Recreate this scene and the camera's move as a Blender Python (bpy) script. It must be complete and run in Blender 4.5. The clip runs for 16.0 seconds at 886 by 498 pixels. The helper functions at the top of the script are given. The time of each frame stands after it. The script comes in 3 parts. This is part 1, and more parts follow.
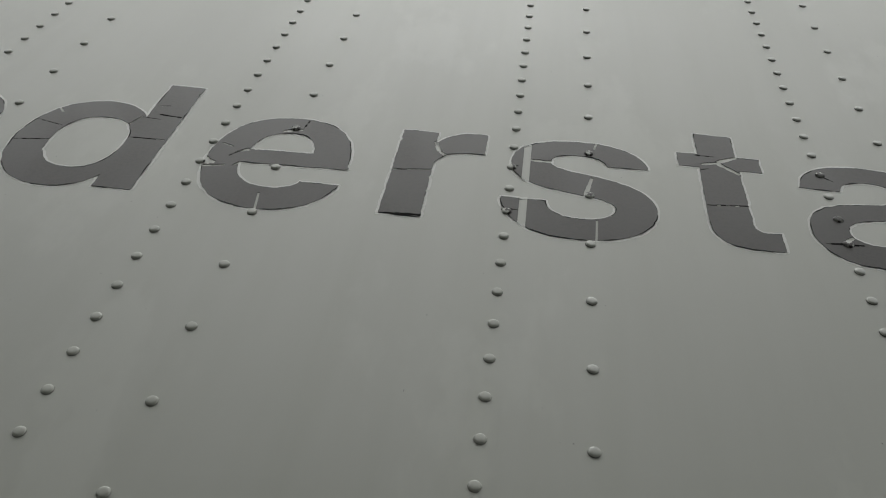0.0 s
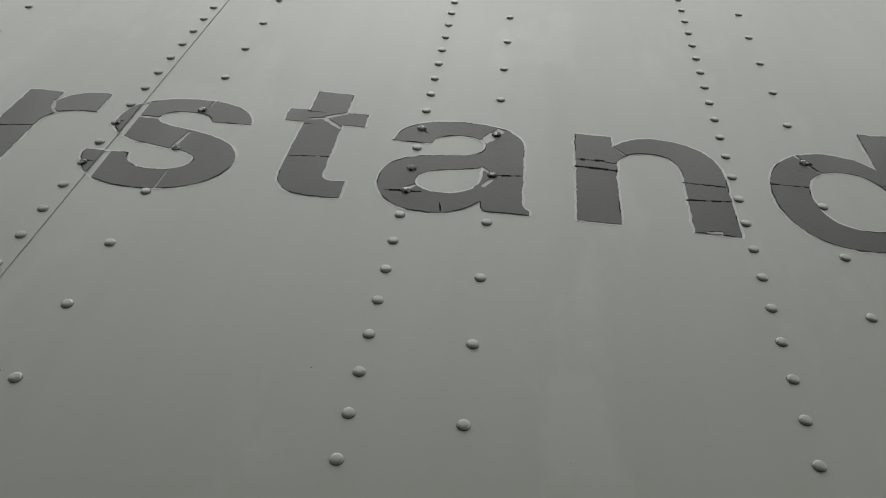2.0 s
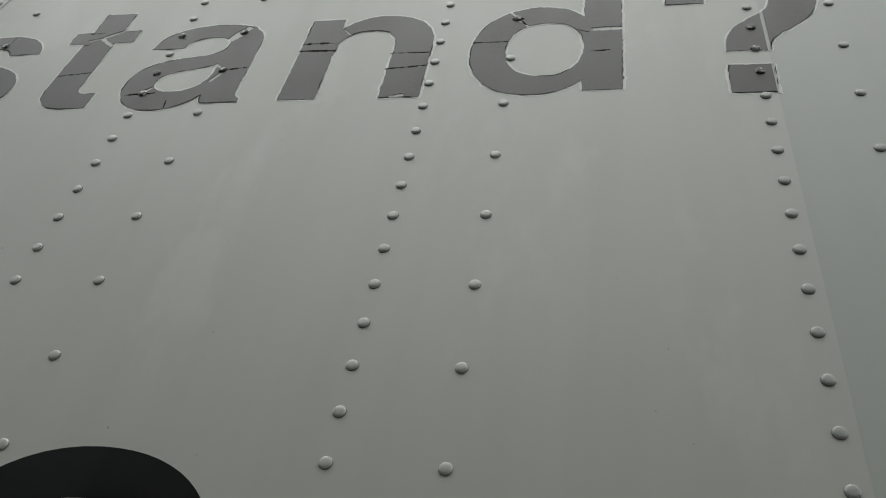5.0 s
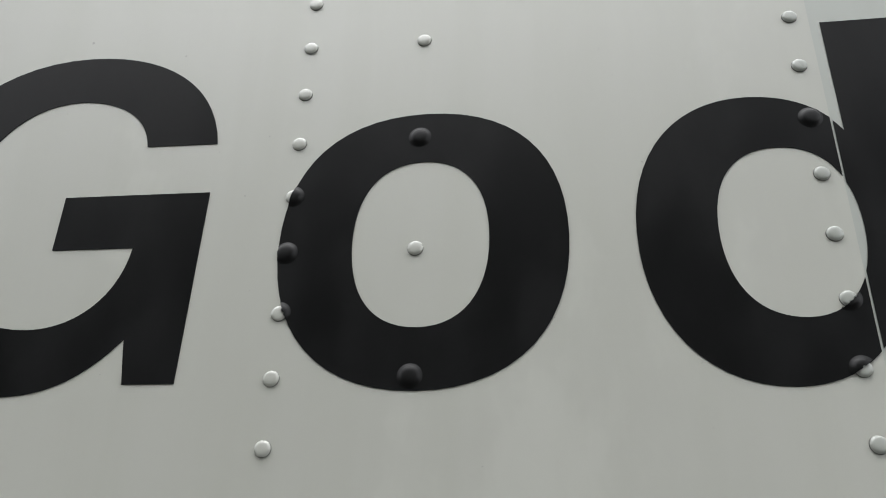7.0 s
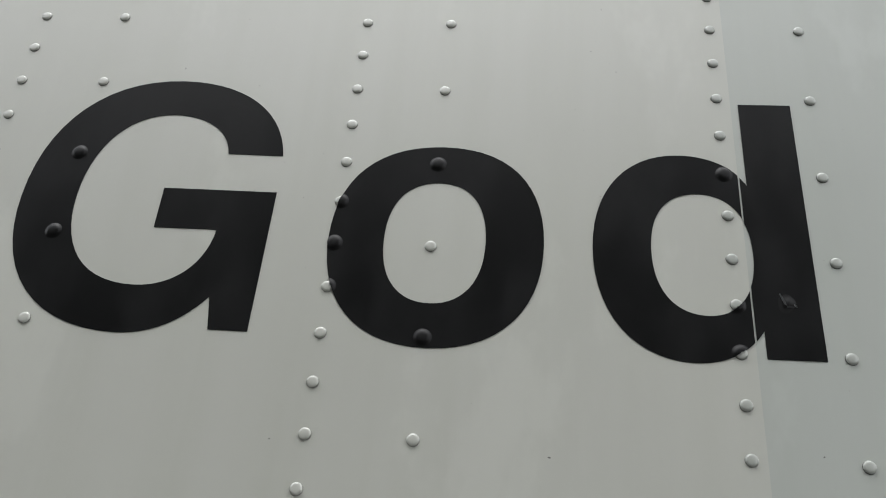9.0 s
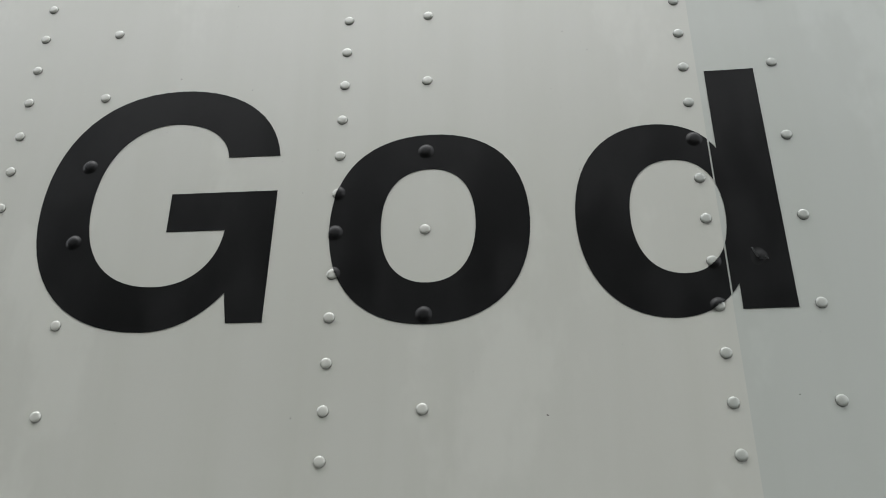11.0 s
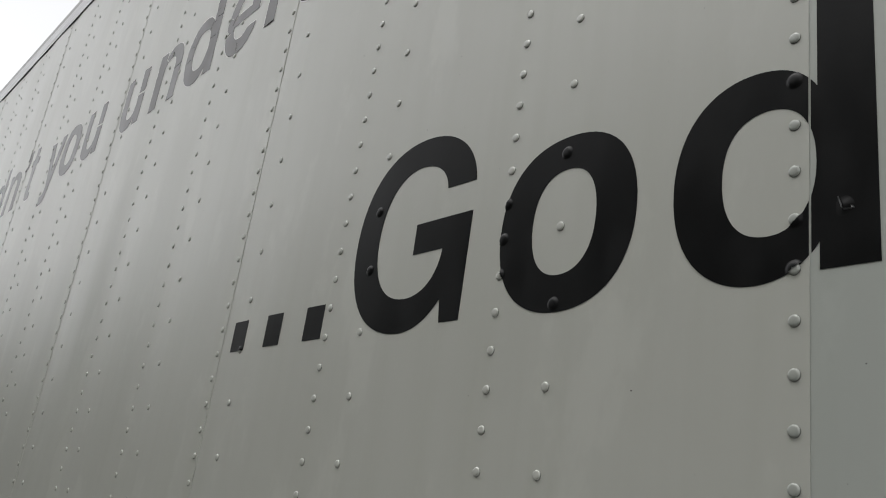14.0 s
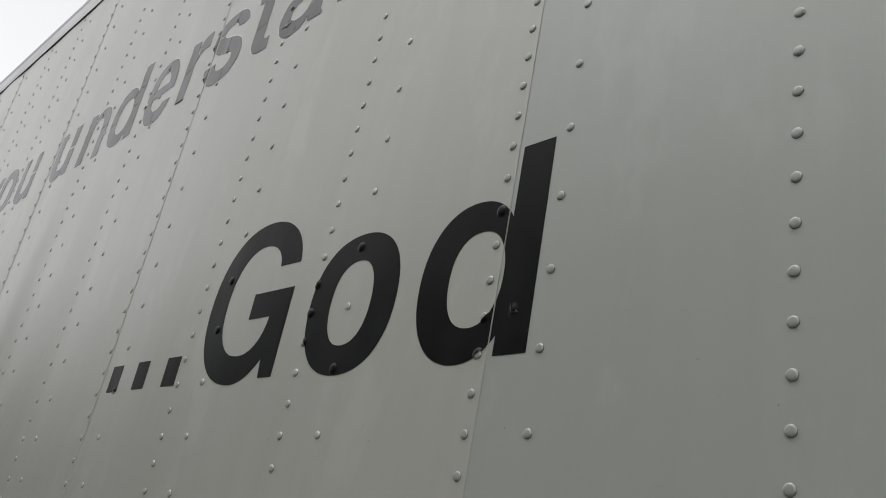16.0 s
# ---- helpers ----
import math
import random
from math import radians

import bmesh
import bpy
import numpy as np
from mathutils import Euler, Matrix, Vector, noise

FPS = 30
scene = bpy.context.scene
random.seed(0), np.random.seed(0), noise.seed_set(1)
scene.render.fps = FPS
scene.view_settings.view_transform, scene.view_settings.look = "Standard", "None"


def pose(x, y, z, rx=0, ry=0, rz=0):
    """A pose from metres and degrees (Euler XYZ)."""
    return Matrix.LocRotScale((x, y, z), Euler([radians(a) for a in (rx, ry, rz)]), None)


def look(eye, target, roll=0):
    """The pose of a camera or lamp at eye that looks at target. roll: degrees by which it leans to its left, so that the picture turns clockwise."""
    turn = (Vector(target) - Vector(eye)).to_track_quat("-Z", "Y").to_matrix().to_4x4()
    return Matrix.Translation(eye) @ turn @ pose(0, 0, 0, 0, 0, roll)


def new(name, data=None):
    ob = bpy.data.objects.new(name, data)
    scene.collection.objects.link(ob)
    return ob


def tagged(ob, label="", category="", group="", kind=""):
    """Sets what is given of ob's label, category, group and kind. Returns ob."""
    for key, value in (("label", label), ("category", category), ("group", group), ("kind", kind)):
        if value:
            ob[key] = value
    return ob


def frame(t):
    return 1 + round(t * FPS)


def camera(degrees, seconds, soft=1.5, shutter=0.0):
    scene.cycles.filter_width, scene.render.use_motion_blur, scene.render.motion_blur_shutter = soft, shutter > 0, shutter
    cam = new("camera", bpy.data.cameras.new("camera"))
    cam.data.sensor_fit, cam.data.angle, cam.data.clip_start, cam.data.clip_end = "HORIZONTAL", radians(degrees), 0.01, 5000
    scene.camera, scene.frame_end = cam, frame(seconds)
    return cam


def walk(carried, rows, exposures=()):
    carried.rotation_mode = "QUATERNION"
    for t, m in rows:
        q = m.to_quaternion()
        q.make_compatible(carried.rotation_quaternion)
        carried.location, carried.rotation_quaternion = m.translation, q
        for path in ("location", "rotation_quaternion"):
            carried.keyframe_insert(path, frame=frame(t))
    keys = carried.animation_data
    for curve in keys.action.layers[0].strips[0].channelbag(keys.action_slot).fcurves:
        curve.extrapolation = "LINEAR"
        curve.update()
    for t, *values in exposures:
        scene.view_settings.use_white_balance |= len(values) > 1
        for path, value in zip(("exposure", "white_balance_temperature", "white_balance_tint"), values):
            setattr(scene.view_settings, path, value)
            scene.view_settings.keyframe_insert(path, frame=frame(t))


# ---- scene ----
# ---------- camera ----------
cam = camera(55.42, 16.0, soft=1.0)
PATH = [
    (0.0, pose(-1.2157, -0.5933, 1.5145, 142.183, -7.232, -2.441)),
    (0.5, pose(-1.0466, -0.5920, 1.5185, 142.532, -6.832, -2.367)),
    (1.0, pose(-0.8856, -0.5948, 1.5225, 141.362, -7.063, -1.867)),
    (1.5, pose(-0.7792, -0.5889, 1.5255, 141.101, -6.431, -3.885)),
    (2.0, pose(-0.7019, -0.5724, 1.5173, 142.499, -6.159, -2.562)),
    (2.5, pose(-0.5763, -0.5526, 1.5197, 143.848, -4.456, -0.788)),
    (3.0, pose(-0.4371, -0.5387, 1.5232, 145.071, -4.183, 1.121)),
    (3.2, pose(-0.3619, -0.5425, 1.5209, 144.763, -4.992, 1.149)),
    (5.3, pose(-0.1743, -0.5975, 1.4265, 131.414, -7.941, 10.000)),
    (5.5, pose(-0.1925, -0.5944, 1.4070, 128.728, -7.855, 11.655)),
    (5.8, pose(-0.2080, -0.5792, 1.3801, 125.080, -8.214, 13.704)),
    (6.0, pose(-0.2131, -0.5583, 1.3610, 122.897, -7.772, 14.150)),
    (6.3, pose(-0.2129, -0.5464, 1.3334, 119.159, -6.707, 11.675)),
    (6.5, pose(-0.2042, -0.5432, 1.3291, 117.300, -5.067, 10.079)),
    (7.0, pose(-0.2053, -0.5660, 1.3082, 117.017, -1.410, 7.175)),
    (7.5, pose(-0.1897, -0.6078, 1.2860, 118.076, -2.333, 6.368)),
    (8.0, pose(-0.2078, -0.6525, 1.2418, 117.752, -1.936, 4.567)),
    (8.5, pose(-0.2120, -0.7147, 1.2229, 118.219, -2.278, 1.333)),
    (9.0, pose(-0.2236, -0.7668, 1.1880, 118.149, -4.257, 2.827)),
    (9.2, pose(-0.2246, -0.7867, 1.1762, 117.829, -3.841, 2.590)),
    (11.3, pose(-0.2019, -0.8295, 1.1688, 115.245, 1.001, 5.931)),
    (11.5, pose(-0.1980, -0.8316, 1.1823, 114.601, 2.140, 6.381)),
    (12.0, pose(-0.1237, -0.8033, 1.1814, 115.946, -2.443, 17.160)),
    (12.3, pose(-0.0213, -0.7880, 1.1895, 116.766, -4.612, 24.042)),
    (12.5, pose(0.0541, -0.7812, 1.1845, 116.913, -5.509, 26.813)),
    (12.8, pose(0.1725, -0.7701, 1.2050, 114.631, -6.310, 33.942)),
    (13.0, pose(0.2316, -0.7490, 1.2032, 114.595, -5.820, 40.755)),
    (13.2, pose(0.2614, -0.7548, 1.2095, 114.111, -5.877, 42.892)),
    (13.5, pose(0.3041, -0.7483, 1.2053, 112.956, -8.797, 46.182)),
    (13.8, pose(0.3509, -0.7292, 1.2068, 108.563, -10.005, 49.774)),
    (14.0, pose(0.3792, -0.7267, 1.2189, 108.629, -7.706, 48.936)),
    (14.3, pose(0.4266, -0.7485, 1.2324, 108.697, -6.190, 48.462)),
    (14.5, pose(0.4628, -0.7577, 1.2309, 109.368, -6.167, 49.039)),
    (14.7, pose(0.5092, -0.7646, 1.2179, 110.040, -7.975, 49.146)),
    (15.0, pose(0.5851, -0.7586, 1.2044, 111.611, -9.174, 47.220)),
    (15.5, pose(0.6955, -0.7287, 1.1944, 113.381, -10.580, 45.910)),
    (16.0, pose(0.7431, -0.7211, 1.2072, 112.673, -10.188, 45.493)),
]
EXPOSURES = [(0.0, 0.00, 6500, 6), (3.0, -0.03, 6500, 6), (5.5, 0.36, 6400, 5), (6.0, 0.76, 6370, 6), (6.5, 1.37, 6350, 9), (7.0, 1.34, 6350, 10), (8.0, 1.31, 6350, 10), (8.5, 1.33, 6350, 10), (9.0, 1.22, 6350, 10), (11.5, 1.26, 6350, 9), (12.0, 1.26, 6370, 10), (12.5, 1.12, 6400, 10), (13.0, 0.95, 6500, 10), (13.5, 0.67, 6500, 10), (13.8, 0.57, 6500, 10), (14.0, 0.65, 6500, 10), (14.5, 0.74, 6500, 11), (14.7, 0.66, 6500, 11), (15.0, 0.58, 6500, 11), (16.0, 0.57, 6500, 11)]
walk(cam, PATH, EXPOSURES)

# ---------- world and sun ----------
SUN_ELEVATION, SUN_AZIMUTH = 76.0, 205.0     # azimuth: clockwise from +y

world = bpy.data.worlds.new("overcast_sky")
scene.world = world
world.use_nodes = True
wn = world.node_tree
sky = wn.nodes.new("ShaderNodeTexSky")
sky.sky_type = "NISHITA"
sky.sun_disc = False
sky.sun_elevation = radians(SUN_ELEVATION)
sky.sun_rotation = radians(SUN_AZIMUTH)
sky.air_density, sky.dust_density, sky.ozone_density = 1.0, 1.0, 1.0
grey = wn.nodes.new("ShaderNodeHueSaturation")
grey.inputs["Saturation"].default_value = 0.05
wn.links.new(sky.outputs["Color"], grey.inputs["Color"])
wn.links.new(grey.outputs["Color"], wn.nodes["Background"].inputs["Color"])
wn.nodes["Background"].inputs["Strength"].default_value = 0.15

sun = new("sun", bpy.data.lights.new("sun", "SUN"))
sun.data.energy = 0.6
sun.data.angle = radians(70)
sun.data.color = (1.0, 0.98, 0.95)
az, el = radians(SUN_AZIMUTH), radians(SUN_ELEVATION)
sun.matrix_world = look((20 * math.sin(az) * math.cos(el), 20 * math.cos(az) * math.cos(el), 20 * math.sin(el)), (0, 0, 0))


# ---------- materials ----------
class Nodes:
    """A small builder of node materials."""

    def __init__(self, name):
        self.mat = bpy.data.materials.new(name)
        self.mat.use_nodes = True
        self.tree = self.mat.node_tree
        self.bsdf = self.tree.nodes["Principled BSDF"]
        self.place = self.add("ShaderNodeNewGeometry").outputs["Position"]

    def add(self, kind, **values):
        node = self.tree.nodes.new(kind)
        for key, value in values.items():
            node.inputs[key.replace("_", " ")].default_value = value
        return node

    def link(self, a, b):
        self.tree.links.new(a, b)

    def noise(self, scale, stretch=(1, 1, 1), detail=4.0, rough=0.55):
        m = self.add("ShaderNodeMapping", Scale=stretch)
        self.link(self.place, m.inputs["Vector"])
        n = self.add("ShaderNodeTexNoise", Scale=scale, Detail=detail, Roughness=rough)
        self.link(m.outputs["Vector"], n.inputs["Vector"])
        return n.outputs["Fac"]

    def spread(self, fac, low, high, a=0.0, b=1.0):
        r = self.tree.nodes.new("ShaderNodeMapRange")
        r.interpolation_type = "SMOOTHSTEP"
        for key, v in (("From Min", low), ("From Max", high), ("To Min", a), ("To Max", b)):
            r.inputs[key].default_value = v
        self.link(fac, r.inputs["Value"])
        return r.outputs["Result"]

    def mix(self, fac, a, b):
        n = self.tree.nodes.new("ShaderNodeMix")
        n.data_type = "RGBA"
        for sock, value in ((n.inputs[0], fac), (n.inputs[6], a), (n.inputs[7], b)):
            if isinstance(value, (tuple, float, int)):
                sock.default_value = (*value, 1) if isinstance(value, tuple) else value
            else:
                self.link(value, sock)
        return n.outputs[2]

    def bump(self, height, strength, distance, under=None):
        b = self.add("ShaderNodeBump", Strength=strength, Distance=distance)
        self.link(height, b.inputs["Height"])
        if under is not None:
            self.link(under, b.inputs["Normal"])
        return b.outputs["Normal"]

    def finish(self, colour, roughness, normal=None, metallic=0.0, specular=0.5, coat=0.0, coat_ior=1.5):
        self.bsdf.inputs["Coat Weight"].default_value = coat
        self.bsdf.inputs["Coat Roughness"].default_value = 0.30
        self.bsdf.inputs["Coat IOR"].default_value = coat_ior
        for name, value in (("Base Color", colour), ("Roughness", roughness), ("Normal", normal), ("Metallic", metallic), ("Specular IOR Level", specular)):
            if value is None:
                continue
            if isinstance(value, (tuple, float, int)):
                self.bsdf.inputs[name].default_value = (*value, 1) if isinstance(value, tuple) else value
            else:
                self.link(value, self.bsdf.inputs[name])
        return self.mat


def white_paint(name, base, rough, coat=0.0):
    """Old gloss paint on sheet metal: faint runs of dirt, specks, a slightly wavy surface."""
    n = Nodes(name)
    runs = n.spread(n.noise(9.0, (2.2, 1, 0.16), 3.0), 0.30, 0.95)
    cloud = n.spread(n.noise(2.1, (1, 1, 1), 4.0), 0.15, 0.85)
    speck = n.spread(n.noise(140.0, (1, 1, 1), 2.0), 0.765, 0.80)
    dirty = tuple(c * s for c, s in zip(base, (0.92, 0.925, 0.90)))
    c = n.mix(runs, base, dirty)
    c = n.mix(n.spread(cloud, 0, 1, 0.0, 0.5), c, tuple(c * s for c, s in zip(base, (0.90, 0.90, 0.89))))
    smear = n.spread(n.noise(4.3, (1.4, 1, 0.7), 5.0, 0.62), 0.50, 0.66)
    c = n.mix(n.spread(smear, 0, 1, 0.0, 0.55), c, tuple(c * 1.09 for c in base))
    c = n.mix(n.spread(speck, 0, 1, 0.0, 0.45), c, (0.16, 0.15, 0.14))
    wavy = n.bump(n.noise(45.0, (1, 1, 1), 1.0), 0.04, 0.002)
    r = n.spread(n.noise(6.0, (1, 1, 0.4), 2.0), 0.1, 0.9, rough - 0.03, rough + 0.08)
    return n.finish(c, r, wavy, 0.0, 0.7, coat)


def vinyl(name, base, rough, wear, specular=0.5, coat=0.0, coat_ior=1.5):
    n = Nodes(name)
    cloud = n.spread(n.noise(14.0, (1, 1, 0.5), 5.0), 0.3, 0.75)
    fine = n.spread(n.noise(230.0, (1, 1, 1), 3.0), 0.35, 0.75)
    c = n.mix(n.spread(cloud, 0, 1, 0, wear), base, tuple(min(1.0, v * 1.45 + 0.004) for v in base))
    c = n.mix(n.spread(fine, 0, 1, 0, wear * 0.6), c, tuple(v * 0.72 for v in base))
    wrinkle = n.bump(n.noise(35.0, (1, 1, 1), 2.0), 0.05 * wear, 0.002)
    r = n.spread(cloud, 0, 1, rough - 0.04, rough + 0.10)
    return n.finish(c, r, wrinkle, 0.0, specular, coat, coat_ior)


def bare_metal(name, base, rough):
    n = Nodes(name)
    scratch = n.spread(n.noise(40.0, (0.05, 1, 3.0), 5.0), 0.3, 0.7)
    c = n.mix(scratch, base, tuple(v * 0.72 for v in base))
    return n.finish(c, n.spread(scratch, 0, 1, rough - 0.06, rough + 0.12), n.bump(n.noise(60.0), 0.10, 0.002), 0.1, 0.5, 0.6)


def asphalt(name):
    n = Nodes(name)
    grain = n.noise(160.0, (1, 1, 1), 4.0)
    patch = n.spread(n.noise(0.7, (1, 1, 1), 5.0), 0.35, 0.7)
    c = n.mix(n.spread(grain, 0.35, 0.7), (0.040, 0.041, 0.042), (0.085, 0.083, 0.080))
    c = n.mix(n.spread(patch, 0, 1, 0, 0.6), c, (0.060, 0.058, 0.055))
    return n.finish(c, 0.9, n.bump(grain, 0.6, 0.006))


PAINT = white_paint("white_trailer_paint", (0.532, 0.535, 0.480), 0.33, 0.5)
RIVET_PAINT = white_paint("white_rivet_paint", (0.56, 0.563, 0.51), 0.17, 1.0)
# Darker rivet copy: the shade right of the seam is put into its colour.
SHADED_RIVET_PAINT = white_paint("shaded_rivet_paint", (0.43, 0.445, 0.405), 0.24, 0.8)
# Dark rims, near and far: shade at the rivets' foot, put in as colour.
RIVET_SHADE = white_paint("shade_round_rivet", (0.13, 0.13, 0.12), 0.6)
FAR_RIVET_SHADE = white_paint("shade_round_far_rivet", (0.31, 0.31, 0.285), 0.6)
# Copy of PAINT, darkened: the shade right of the seam is in the colour.
SHADED = white_paint("shaded_trailer_paint", (0.466, 0.488, 0.446), 0.33, 0.5)
# Pale rim colour: cleaner paint plus the bright halo round the film.
CLEAN_HALO = white_paint("clean_halo_paint", (0.80, 0.80, 0.76), 0.33, 0.4)
BLACK = vinyl("black_vinyl", (0.0048, 0.0049, 0.0050), 0.33, 0.35, 0.14)
STRETCHED = vinyl("stretched_black_vinyl", (0.0052, 0.0052, 0.0052), 0.33, 0.35, 0.22)
FADED = vinyl("weathered_grey_vinyl", (0.038, 0.031, 0.028), 0.42, 0.8, 0.25, 0.8, 1.33)
# Paler vinyl that paints the highlights on the blister.
GLINT = vinyl("glint_vinyl", (0.10, 0.105, 0.105), 0.3, 0.6, 0.5, 0.4)
# Near-black for the strips in dark breaks and for the dirty edges.
NEAR_BLACK = vinyl("near_black_line", (0.008, 0.007, 0.007), 0.8, 0.4, 0.1)
SPECK = vinyl("dry_dirt", (0.13, 0.125, 0.115), 0.8, 0.4, 0.2)
ALUMINIUM = bare_metal("dull_aluminium", (0.74, 0.74, 0.74), 0.42)
DARK_RUBBER = vinyl("dark_sealant", (0.36, 0.355, 0.35), 0.45, 0.6, 0.5, 0.5)
BLACK_LINE = vinyl("black_line_film", (0.06, 0.06, 0.06), 0.7, 0.5)
UNDER = vinyl("chassis_black", (0.03, 0.03, 0.03), 0.6, 0.5)
ASPHALT = asphalt("asphalt")
# Colour of the unseen wall that is added to shape reflections.
UNSEEN = white_paint("unseen_wall_paint", (0.105, 0.115, 0.10), 0.7)


# ---------- helpers of this scene ----------
def part(name, bm, material, parent=None, label="", smooth=False):
    """Link a bmesh as one mesh object under a thing or a part."""
    me = bpy.data.meshes.new(name)
    if smooth:
        for f in bm.faces:
            f.smooth = True
    bm.to_mesh(me)
    bm.free()
    me.materials.append(material)
    ob = new(name, me)
    ob.parent = parent
    if label:
        tagged(ob, label)
    return ob


def block(lo, hi, bevel=0.0):
    bm = bmesh.new()
    bmesh.ops.create_cube(bm, size=1)
    for v in bm.verts:
        v.co = Vector([(a + b) / 2 + c * (b - a) for a, b, c in zip(lo, hi, v.co)])
    if bevel:
        bmesh.ops.bevel(bm, geom=bm.edges[:], offset=bevel, segments=2, affect="EDGES", profile=0.5)
    return bm


# ---------- trailer ----------
SHEET = 1.2192          # 48 inch sheets
POST = SHEET / 3        # posts every 16 inches
PITCH = 0.0508          # rivets every 2 inches
TWIN = 0.1016           # the second, open row of rivets beside each post
ROW0 = 1.6              # height of rivet row 0
EDGE = 0.0145           # how far a sheet laps past the seam's rivets
LOW, TOP = 0.98, 3.318
FIRST, LAST = -6, 1     # sheets, from the nose to the tail
STEP = 0.0010


def sheet_of(x):
    return math.floor((x - EDGE) / SHEET)


def ease(t):
    t = min(max(t, 0.0), 1.0)
    return t * t * (3 - 2 * t)


def bow(x):
    """The whole side is not quite flat: it bends in towards the nose."""
    return 0.0155 * ease((-0.75 - x) / 1.15) - 0.0030 * ease(x / 0.4)


def skin(x, k=None):
    """Where the side's face lies (y) at x: each sheet laps over the next, and swells a little between posts."""
    k = sheet_of(x) if k is None else k
    u = min(max((x - k * SHEET) / SHEET, 0.0), 1.0)
    swell = (0.0013 if k >= -1 else 0.0026) * math.sin(math.pi * 3 * u) ** 2 * (1.0 + 0.5 * math.sin(5.1 * k + 2.0 * u))
    return bow(x) - STEP * u - swell


trailer = new("cargo_trailer")
trailer.location = (0, 0, 0)
tagged(trailer, "white riveted sheet-metal cargo trailer with vinyl lettering on its side", "trailer")


def sheet_mesh(k):
    """One lapped sheet, 1.2 mm thick."""
    bm = bmesh.new()
    x0, x1 = k * SHEET - 0.016, (k + 1) * SHEET + EDGE
    xs = [x0 + (x1 - x0) * i / 60 for i in range(61)]
    front = [[bm.verts.new((x, skin(x, k), z)) for z in (LOW, 1.6, 2.2, 2.8, TOP)] for x in xs]
    back = [[bm.verts.new((x, skin(x, k) + 0.0006, z)) for z in (LOW, TOP)] for x in xs]
    for a, b in zip(front, front[1:]):
        for i in range(4):
            bm.faces.new((a[i], b[i], b[i + 1], a[i + 1]))
    for a, b in zip(back, back[1:]):
        bm.faces.new((a[0], a[1], b[1], b[0]))
    for f, b, flip in ((front[0], back[0], 0), (front[-1], back[-1], 1)):
        loop = [*f, b[1], b[0]]
        bm.faces.new(loop[::-1] if flip else loop)
    bmesh.ops.recalc_face_normals(bm, faces=bm.faces[:])
    for f in bm.faces:
        f.smooth = abs(f.normal.y) > 0.9
    for e in bm.edges:
        e.smooth = len({f.smooth for f in e.link_faces}) == 1
    return bm


panels = {}
for k in range(FIRST, LAST + 1):
    panels[k] = part("side_sheet", sheet_mesh(k), PAINT if k < 0 else SHADED, trailer, "white painted sheet-metal side panel" if k < 0 else "white painted sheet-metal side panel with shade put into its colour")
    panels[k].location = (0, 0, 0)

RIVET = [(0.0063, 0.0), (0.0061, 0.0009), (0.0056, 0.0018), (0.0048, 0.0024), (0.0038, 0.00265), (0.0022, 0.00275), (0.0007, 0.0028)]
TENT = [(0.0090, 0.0006), (0.0078, 0.0010), (0.0067, 0.0018), (0.0057, 0.0026), (0.0044, 0.0031), (0.0026, 0.0033), (0.0009, 0.0034)]


def dome(bm, x, y, z, segments=16, grow=0.0, keep=None, profile=None):
    """A low round rivet head, its axis along -y."""
    rings = []
    for r, h in profile or RIVET:
        rings.append([bm.verts.new((x + (r + grow) * math.cos(a), y - h - grow, z + (r + grow) * math.sin(a)))
                      for a in (2 * math.pi * i / segments for i in range(segments))])
    made = []
    for a, b in zip(rings, rings[1:]):
        for i in range(segments):
            j = (i + 1) % segments
            made.append(bm.faces.new((a[i], a[j], b[j], b[i])))
    made.append(bm.faces.new(rings[-1]))
    for i, f in enumerate(made):
        f.smooth = True
        # the outermost ring takes the rim colour that holds the shade
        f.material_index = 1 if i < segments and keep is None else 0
    if keep:
        bmesh.ops.delete(bm, geom=[f for f in made if not keep(f.calc_center_median())], context="FACES")


def rivet_data(paint, rim=RIVET_SHADE):
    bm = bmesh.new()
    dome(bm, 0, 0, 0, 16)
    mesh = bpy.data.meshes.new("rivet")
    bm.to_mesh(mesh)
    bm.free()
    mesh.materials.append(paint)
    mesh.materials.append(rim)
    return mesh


rivet_mesh, shaded_rivet_mesh, far_rivet_mesh = rivet_data(RIVET_PAINT), rivet_data(SHADED_RIVET_PAINT), rivet_data(PAINT, FAR_RIVET_SHADE)

ROWS = range(-11, 34)


def rivet_places(k):
    """Rivets that a sheet carries: a close row on each post, an open one beside it."""
    for i in (1, 2, 3):
        for r in ROWS:
            yield k * SHEET + i * POST, ROW0 + r * PITCH
    for i in (0, 1, 2):
        for r in ROWS:
            if r % 2 == 0:
                yield k * SHEET + i * POST + TWIN, ROW0 + r * PITCH


# ---------- rails, roof, body ----------
X0, X1 = FIRST * SHEET - 0.02, (LAST + 1) * SHEET + 0.02


def rail_profile(points, lift=0.0):
    """An extrusion along the trailer that follows its bow."""
    bm = bmesh.new()
    rings = []
    for i in range(41):
        x = X0 + (X1 - X0) * i / 40
        rings.append([bm.verts.new((x, y + bow(x), z + lift)) for y, z in points])
    for a, b in zip(rings, rings[1:]):
        for i in range(len(points)):
            j = (i + 1) % len(points)
            bm.faces.new((a[i], a[j], b[j], b[i]))
    bm.faces.new(rings[0][::-1])
    bm.faces.new(rings[-1])
    bmesh.ops.recalc_face_normals(bm, faces=bm.faces[:])
    return bm


